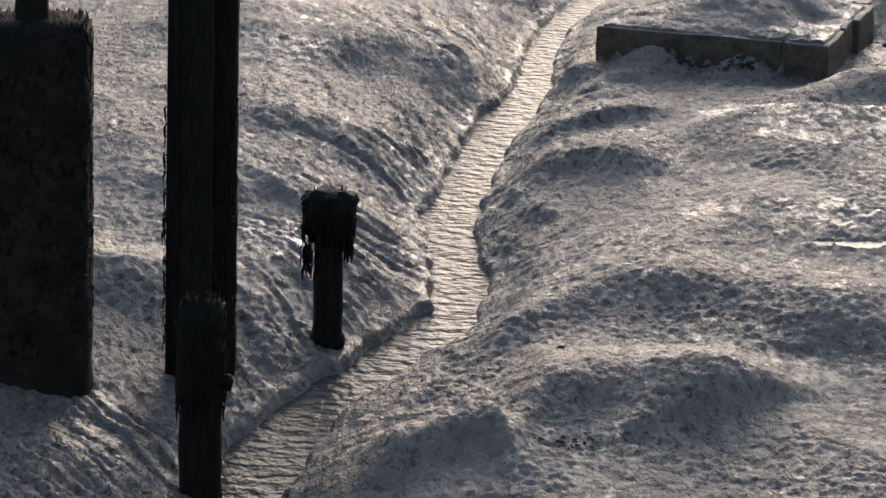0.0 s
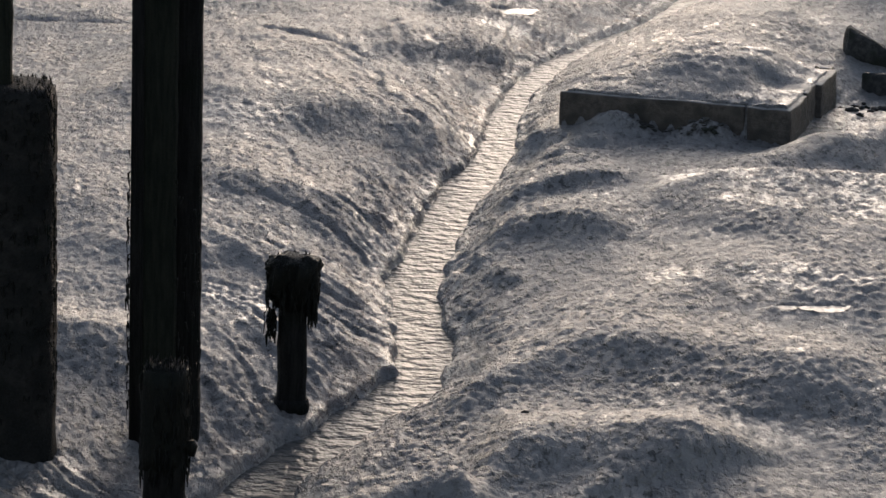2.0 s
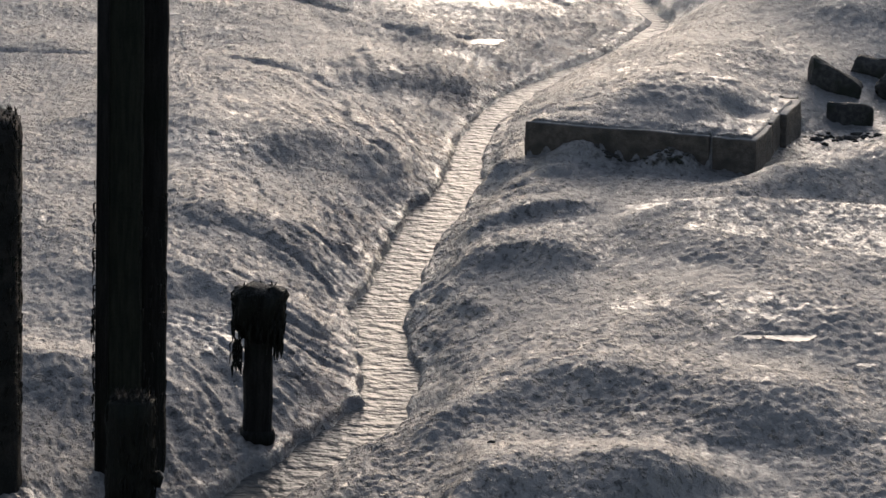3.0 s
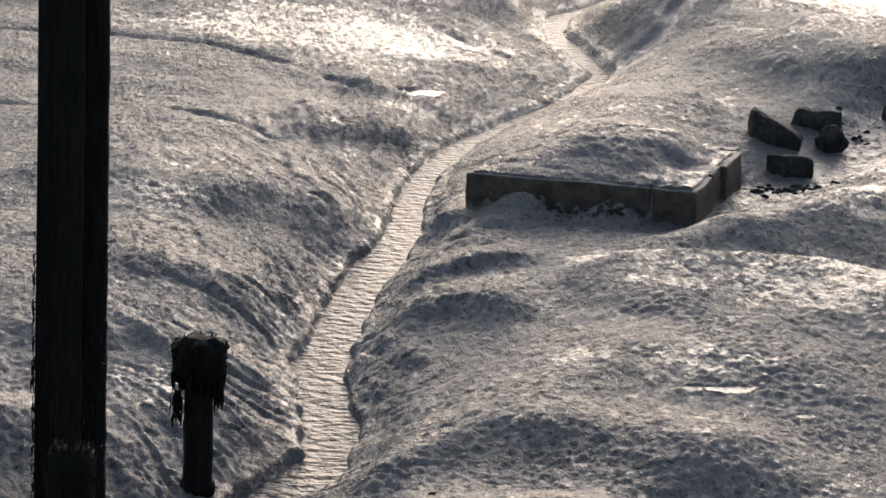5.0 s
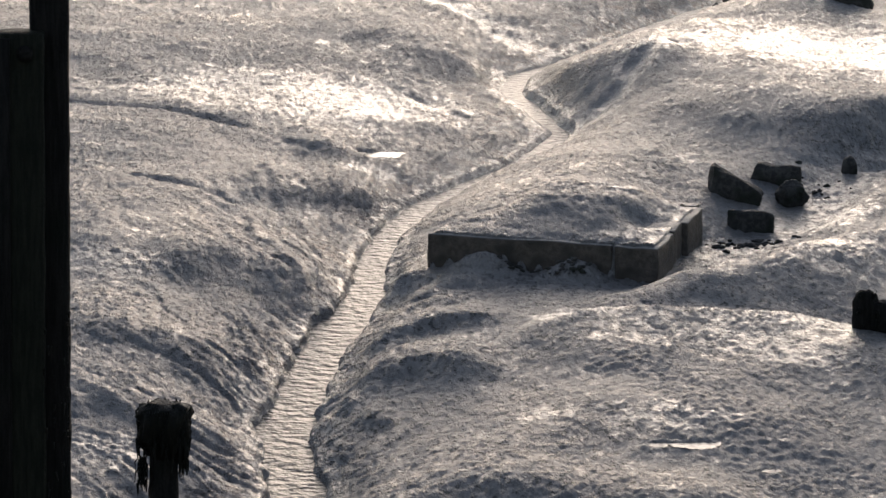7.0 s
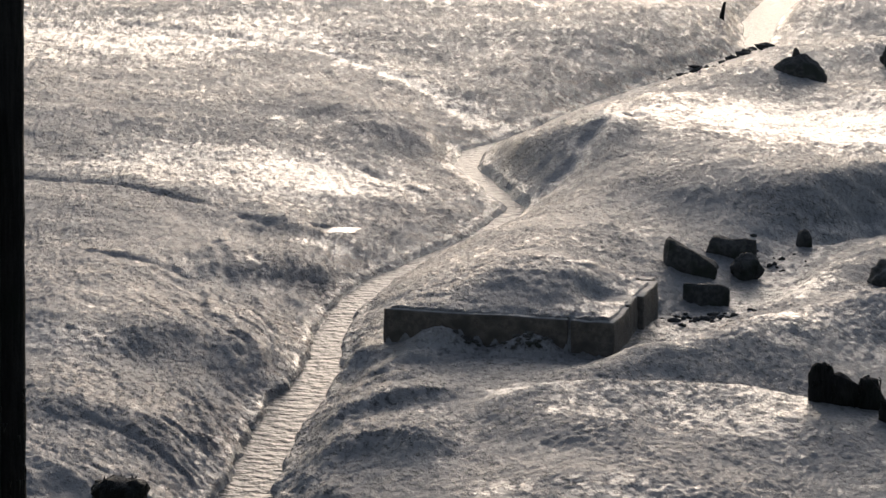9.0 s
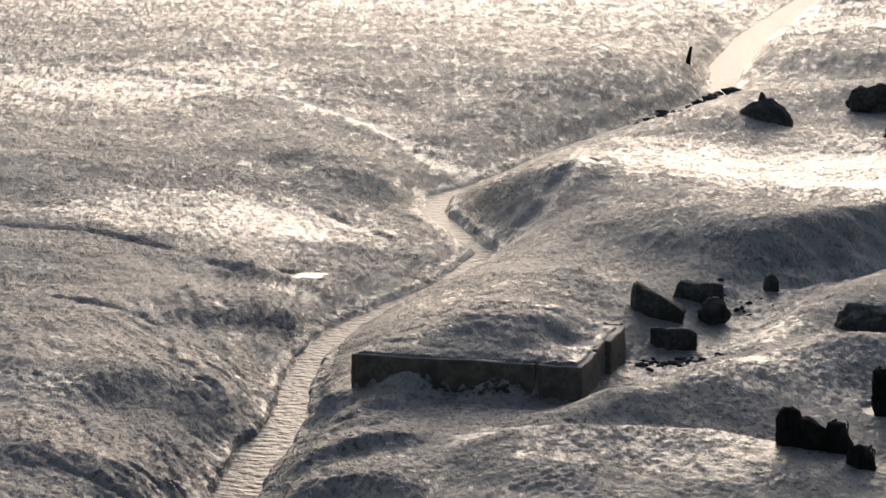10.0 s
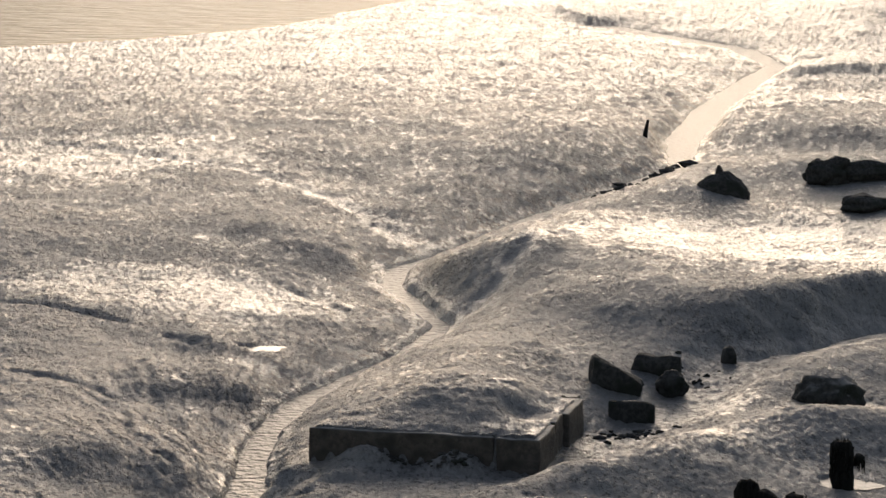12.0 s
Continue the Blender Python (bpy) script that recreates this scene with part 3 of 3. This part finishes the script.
def front_post():
    t = thing("wooden_post", -1.462, 18.54, "thick broken wooden post with a bristly weed top in the stream", "post", -6, z=-0.58)
    bm = bmesh.new()
    shaft(bm, even(-0.3, 1.38, 26, 0.130, 0.125, 0.0, 0, 0.02), seed=13, rough=0.02, square=3.0)
    part("shaft", bm, WOOD, t)
    bm = bmesh.new()
    shaft(bm, [(0.78, 0.13, 0.13, -0.01, 0), (0.86, 0.15, 0.14, -0.015, 0), (1.1, 0.148, 0.145, 0, 0), (1.3, 0.150, 0.145, 0, 0), (1.40, 0.14, 0.135, 0, 0), (1.425, 0.08, 0.08, 0, 0)], seed=16, rough=0.025, square=2.8, lump=8)
    weeds(bm, 280, round_spots(0.14, 0.135, 0.75, 1.42), 0.10, 0.012, 17)
    stubble(bm, 240, 0.12, 0.11, 1.41, 0.05, 18)
    part("seaweed_cap", bm, WEED, t, "bristly black weed cap")
    bm = bmesh.new()
    shaft(bm, [(0.86, 0.02, 0.02, 0.165, -0.02), (0.89, 0.035, 0.035, 0.165, -0.02), (0.93, 0.037, 0.035, 0.165, -0.02), (0.96, 0.02, 0.02, 0.16, -0.02)], 14, 4, 0.01, 2.2, 14)
    part("knob", bm, WEED, t, "small lump of weed")


def tall_pile():
    t = thing("timber_pile", -1.64, 20.83, "tall double timber pile of a jetty, dark and slimed", "pile", 4, z=-0.30)
    bm = bmesh.new()
    shaft(bm, even(-0.4, 3.83, 40, 0.145, 0.15, -0.08, -0.10), 32, 23, 0.012, 7.0, 4)
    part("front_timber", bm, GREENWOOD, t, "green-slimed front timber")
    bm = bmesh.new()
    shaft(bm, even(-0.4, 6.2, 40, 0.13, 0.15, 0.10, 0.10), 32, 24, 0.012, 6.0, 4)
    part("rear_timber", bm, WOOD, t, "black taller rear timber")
    bm = bmesh.new()
    shaft(bm, [(-0.4, 0.042, 0.05, -0.205, -0.235), (1.2, 0.042, 0.05, -0.203, -0.235), (2.6, 0.042, 0.05, -0.2, -0.235), (3.8, 0.042, 0.05, -0.198, -0.235)], 16, 25, 0.006, 6.0, 4)
    part("side_plank", bm, WOOD, t)
    bm = bmesh.new()
    shaft(bm, [(0, 0.05, 0.05, 0, 0), (0.025, 0.055, 0.055, 0, 0), (0.05, 0.02, 0.02, 0, 0)], 14, 5, 0.002, 2, 4)
    bolt = part("bolt", bm, WOOD, t)
    bolt.matrix_basis = pose(-0.06, -0.25, 3.70, 90, 0, 0)
    bm = bmesh.new()
    weeds(bm, 260, square_spots(0.23, 0.21, 0.2, 2.0, -0.02, 0.0), 0.08, 0.011, 27)
    tagged(part("seaweed", bm, WEED, t), kind="stuff")


def wide_pile():
    t = thing("cased_pile", -2.655, 20.1, "broad weed-covered concrete cased pile with a timber above", "pile", 5, z=-0.20)
    bm = bmesh.new()
    rings = even(-0.4, 2.34, 34, 0.335, 0.33) + [(2.41, 0.325, 0.32, 0, 0), (2.46, 0.30, 0.29, 0, 0), (2.48, 0.2, 0.2, 0, 0)]
    shaft(bm, rings, 44, 33, 0.022, 5.0, 4)
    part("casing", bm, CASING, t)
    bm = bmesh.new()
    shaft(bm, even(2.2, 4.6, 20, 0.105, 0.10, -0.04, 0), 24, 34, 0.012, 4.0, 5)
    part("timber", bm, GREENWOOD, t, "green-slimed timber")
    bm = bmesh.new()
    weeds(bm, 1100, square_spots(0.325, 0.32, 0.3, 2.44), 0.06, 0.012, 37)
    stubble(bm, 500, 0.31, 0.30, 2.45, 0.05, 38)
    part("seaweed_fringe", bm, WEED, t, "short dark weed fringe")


stub_post()
front_post()
tall_pile()
wide_pile()


# ---- the slab ----
def block_mesh(lx, ly, lz, seed, wear=0.012, cuts=5, bevel=0.02):
    """A worn block whose lower near corner is at the origin."""
    bm = bmesh.new()
    bmesh.ops.create_cube(bm, size=1.0)
    bmesh.ops.scale(bm, vec=(lx, ly, lz), verts=bm.verts)
    bmesh.ops.translate(bm, vec=(lx / 2, ly / 2, lz / 2), verts=bm.verts)
    bmesh.ops.bevel(bm, geom=bm.edges[:], offset=bevel, segments=2, affect="EDGES", profile=0.6)
    bmesh.ops.subdivide_edges(bm, edges=[e for e in bm.edges if e.calc_length() > 0.12], cuts=cuts, use_grid_fill=True)
    for v in bm.verts:
        v.co += wear * noise.noise_vector(v.co * 5 + Vector((seed, seed * 2, 0))) + 0.5 * wear * noise.noise_vector(v.co * 17 + Vector((0, seed, 0)))
    return bm


def slab():
    t = new("concrete_slab")
    t.matrix_world = pose(SLAB_AT[0], SLAB_AT[1], -0.30, 0, 0, SLAB_TURN)
    tagged(t, "broken rectangular concrete footing half buried under mud", "slab")
    h = SLAB_TOP + 0.30
    for k, (x, y, lx, ly, top) in enumerate([(0, 0, 1.90, 0.30, h), (1.93, -0.02, 0.44, 0.95, h - 0.005), (2.05, 0.96, 0.30, 0.55, h + 0.01),
                                             (2.08, 1.54, 0.32, 0.95, h), (0.0, 0.31, 0.28, 2.1, h - 0.02)]):
        ob = part("edge_block", block_mesh(lx, ly, top, k + 40, 0.014), CONCRETE, t)
        ob.matrix_basis = pose(x, y, 0)
    ob = part("back_block", block_mesh(0.30, 0.26, 0.57, 47, 0.014), CONCRETE, t)
    ob.matrix_basis = pose(2.0, 2.60, -0.03)


slab()


# ---- stones, blocks and stumps ----
def boulder(bm, rx, ry, rz, seed, jag=0.25, sub=4, flat=0.0):
    bmesh.ops.create_icosphere(bm, subdivisions=sub, radius=1.0)
    for v in bm.verts:
        d = v.co.normalized()
        o = 1 + jag * noise.noise(d * 1.6 + Vector((seed, 0, 0))) + 0.5 * jag * noise.noise(d * 4 + Vector((0, seed, 0))) + 0.2 * jag * noise.noise(d * 11 + Vector((0, 0, seed)))
        p = d * o
        v.co = Vector((p.x * rx, p.y * ry, p.z * rz))


def stone(x, y, size, turn, seed, label, sink=0.35, tilt=(0, 0), name="rock", category="rock", material=None, jag=0.3):
    bm = bmesh.new()
    boulder(bm, *size, seed, jag)
    ob = part(name, bm, material or STONE)
    ob.matrix_world = pose(x, y, mud_at(x, y) + size[2] * (1 - 2 * sink), tilt[0], tilt[1], turn)
    return tagged(ob, label, category)


def loose_block(x, y, size, turn, seed, label, tilt=(0, 0), sink=0.06, name="stone_block", wear=0.035, slope=0.0):
    """A worn block; slope takes height off towards its far end."""
    bm = block_mesh(*size, seed, wear, 4, 0.05)
    for v in bm.verts:
        v.co.z *= 1 - slope * v.co.x / size[0]
    for v in bm.verts:
        v.co += 0.09 * noise.noise_vector(v.co * 2.6 + Vector((seed * 3, 0, seed)))
    bmesh.ops.translate(bm, vec=(-size[0] / 2, -size[1] / 2, 0), verts=bm.verts)
    ob = part(name, bm, STONE)
    ob.matrix_world = pose(x, y, mud_at(x, y) - sink, tilt[0], tilt[1], turn)
    return tagged(ob, label, "block")


loose_block(5.19, 34.12, (0.44, 0.26, 0.30), -6, 60, "dark rounded stone block lying in the wet channel", sink=0.10)
loose_block(5.20, 35.45, (0.62, 0.34, 0.40), -16, 61, "dark wedge of stone tipped over in the mud", (0, 6), 0.09, slope=0.6)
loose_block(5.86, 36.65, (0.50, 0.30, 0.28), -18, 62, "dark angular stone tipped against the mud bank", (-6, 8), 0.09, slope=-0.2)
stone(5.90, 35.75, (0.19, 0.15, 0.16), 20, 63, "small dark lump of stone beside the channel", 0.2)
loose_block(6.95, 37.80, (0.16, 0.16, 0.20), 8, 64, "small dark cube of stone at the channel", (0, -4), 0.05)
stone(7.36, 33.95, (0.37, 0.26, 0.24), 0, 65, "large dark mossy boulder smeared with mud", 0.42, material=SMEARED)
stone(8.25, 34.1, (0.15, 0.14, 0.13), 0, 66, "small dark stone in the mud", 0.3)
stone(11.85, 52.2, (0.42, 0.30, 0.17), 0, 67, "low dark weed-covered rock on the flat", 0.2)
stone(12.55, 58.6, (0.40, 0.30, 0.32), 10, 68, "dark pointed rock on the far flat", 0.2, jag=0.5)
stone(13.4, 58.8, (0.95, 0.30, 0.22), 3, 69, "long dark log-like rock on the far flat", 0.2)


def heap():
    bm = bmesh.new()
    boulder(bm, 0.52, 0.38, 0.40, 71, 0.14)
    for v in bm.verts:
        v.co.x *= 1 - 0.40 * max(v.co.z, 0) / 0.45
    shaft(bm, [(0.25, 0.09, 0.08, -0.06, 0), (0.42, 0.055, 0.05, -0.06, 0), (0.50, 0.02, 0.02, -0.07, 0)], 12, 3, 0.02)
    ob = part("rubble_mound", bm, STONE)
    ob.matrix_world = pose(9.99, 55.5, mud_at(9.99, 55.5) + 0.02)
    tagged(ob, "dark pointed mound of weed-covered rubble", "mound")


heap()


def stump_row():
    t = thing("broken_timber", 5.44, 27.5, "rotted broken timber stump with splintered top", "stump", -14)
    bm = bmesh.new()
    shaft(bm, [(-0.2, 0.12, 0.11, -0.16, 0), (0.1, 0.115, 0.105, -0.165, 0), (0.26, 0.10, 0.09, -0.17, 0), (0.34, 0.07, 0.07, -0.18, 0), (0.37, 0.03, 0.04, -0.19, 0)], 30, 81, 0.06, 2.6, 9)
    stubble(bm, 40, 0.06, 0.06, 0.32, 0.05, 87, -0.17)
    part("upright", bm, WOOD, t)
    bm = bmesh.new()
    shaft(bm, [(-0.2, 0.20, 0.10, 0.04, 0), (0.08, 0.19, 0.095, 0.03, 0), (0.17, 0.15, 0.08, 0.0, 0), (0.23, 0.09, 0.06, -0.04, 0), (0.26, 0.04, 0.04, -0.07, 0)], 28, 82, 0.05, 2.5, 8)
    part("web", bm, WOOD, t)
    bm = bmesh.new()
    shaft(bm, [(-0.2, 0.13, 0.12, 0.24, -0.02), (0.06, 0.13, 0.12, 0.245, -0.02), (0.17, 0.115, 0.10, 0.24, -0.02), (0.235, 0.07, 0.07, 0.23, -0.02), (0.25, 0.03, 0.03, 0.22, -0.02)], 30, 83, 0.055, 2.3, 9)
    part("upright", bm, WOOD, t)
    bm = bmesh.new()
    weeds(bm, 90, square_spots(0.28, 0.1, 0.0, 0.26, 0.04, 0), 0.09, 0.012, 84)
    tagged(part("seaweed", bm, WEED, t), kind="stuff")
    t = thing("wooden_stump", 5.78, 26.85, "low rotted wooden stump with weed on it", "stump", 10)
    bm = bmesh.new()
    shaft(bm, [(-0.2, 0.14, 0.13, 0, 0), (0.02, 0.135, 0.12, 0, 0), (0.12, 0.10, 0.09, -0.02, 0), (0.18, 0.07, 0.06, -0.03, 0), (0.21, 0.03, 0.03, -0.03, 0)], 26, 85, 0.06, 2.2, 9)
    part("shaft", bm, WOOD, t)
    bm = bmesh.new()
    weeds(bm, 60, round_spots(0.10, 0.10, 0.02, 0.2), 0.08, 0.012, 86)
    tagged(part("seaweed", bm, WEED, t), kind="stuff")


stump_row()


def puddle_post():
    t = thing("wooden_post", 6.56, 29.55, "short rotted wooden post standing in a bright puddle", "post")
    bm = bmesh.new()
    shaft(bm, [(-0.3, 0.10, 0.10, 0.02, 0), (0.0, 0.105, 0.10, 0.02, 0), (0.12, 0.105, 0.10, 0.01, 0), (0.2, 0.095, 0.09, 0, 0), (0.34, 0.09, 0.09, -0.01, 0), (0.44, 0.095, 0.09, -0.015, 0), (0.47, 0.08, 0.08, -0.015, 0)], 26, 91, 0.04, 3, 10)
    part("shaft", bm, WOOD, t)
    bm = bmesh.new()
    weeds(bm, 110, round_spots(0.10, 0.10, 0.1, 0.46, 0.0, 0), 0.08, 0.012, 94)
    stubble(bm, 50, 0.08, 0.07, 0.46, 0.04, 95)
    tagged(part("seaweed", bm, WEED, t), kind="stuff")
    bm = bmesh.new()
    shaft(bm, [(0.22, 0.02, 0.02, 0.12, 0), (0.27, 0.05, 0.04, 0.16, 0), (0.31, 0.06, 0.05, 0.17, 0), (0.34, 0.03, 0.03, 0.16, 0)], 14, 92, 0.02, 2.4, 12)
    weeds(bm, 30, lambda r: ((0.12 + r.uniform(0, .09), r.uniform(-.03, .03), 0.29), (1, r.uniform(-1, 1), 0)), 0.12, 0.010, 93)
    part("seaweed_tuft", bm, WEED, t, "hanging tuft of weed")


puddle_post()


def stake(x, y, h, lean, label):
    bm = bmesh.new()
    shaft(bm, [(-0.2, 0.06, 0.06, 0, 0), (0.1, 0.055, 0.055, 0, 0), (h, 0.03, 0.03, lean, 0)], 12, x, 0.012, 3, 9)
    ob = part("stake", bm, WOOD)
    ob.matrix_world = pose(x, y, mud_at(x, y))
    tagged(ob, label, "stake")


stake(10.79, 69.84, 0.42, 0.06, "thin dark leaning stake on the far bank")


# ---- debris ----
def rubbish(x, y, count, rx, ry, size, seed, label):
    """A little drift of broken bits; too small to pick apart."""
    rnd = random.Random(seed)
    bm = bmesh.new()
    for _ in range(count):
        px, py = rnd.gauss(0, rx), rnd.gauss(0, ry)
        one = bmesh.new()
        s = size * rnd.uniform(0.4, 1.3)
        boulder(one, s * rnd.uniform(0.8, 2.2), s, s * rnd.uniform(0.5, 1.0), rnd.uniform(0, 90), 0.6, 1)
        bmesh.ops.rotate(one, matrix=Matrix.Rotation(rnd.uniform(0, 6.28), 3, "Z"), verts=one.verts)
        bmesh.ops.translate(one, vec=(px, py, mud_at(x + px, y + py) + 0.2 * s), verts=one.verts)
        me = bpy.data.meshes.new("bits")
        one.to_mesh(me)
        one.free()
        bm.from_mesh(me)
        bpy.data.meshes.remove(me)
    ob = part("debris", bm, STONE, None, "", False)
    ob.location = (x, y, 0)
    tagged(ob, label, "debris", kind="stuff")


rubbish(9.9, 62.1, 26, 0.35, 0.5, 0.10, 1, "dark stones and weed beside the far stream")
rubbish(8.5, 58.1, 14, 0.22, 0.25, 0.06, 2, "dark flotsam at the edge of the stream")
rubbish(2.35, 30.95, 30, 0.14, 0.05, 0.022, 3, "dark bits of weed below the slab")
rubbish(2.85, 30.62, 26, 0.09, 0.06, 0.028, 4, "dark bits of weed below the slab")
rubbish(5.0, 33.05, 46, 0.30, 0.22, 0.032, 5, "broken stones scattered in the wet side channel")
rubbish(6.3, 36.9, 24, 0.25, 0.35, 0.030, 6, "broken stones scattered in the wet side channel")
rubbish(0.79, 18.62, 44, 0.12, 0.05, 0.009, 7, "dark clods in a hollow of the mud")
rubbish(0.81, 20.44, 1, 0.0, 0.0, 0.035, 8, "single dark clod on the mud")
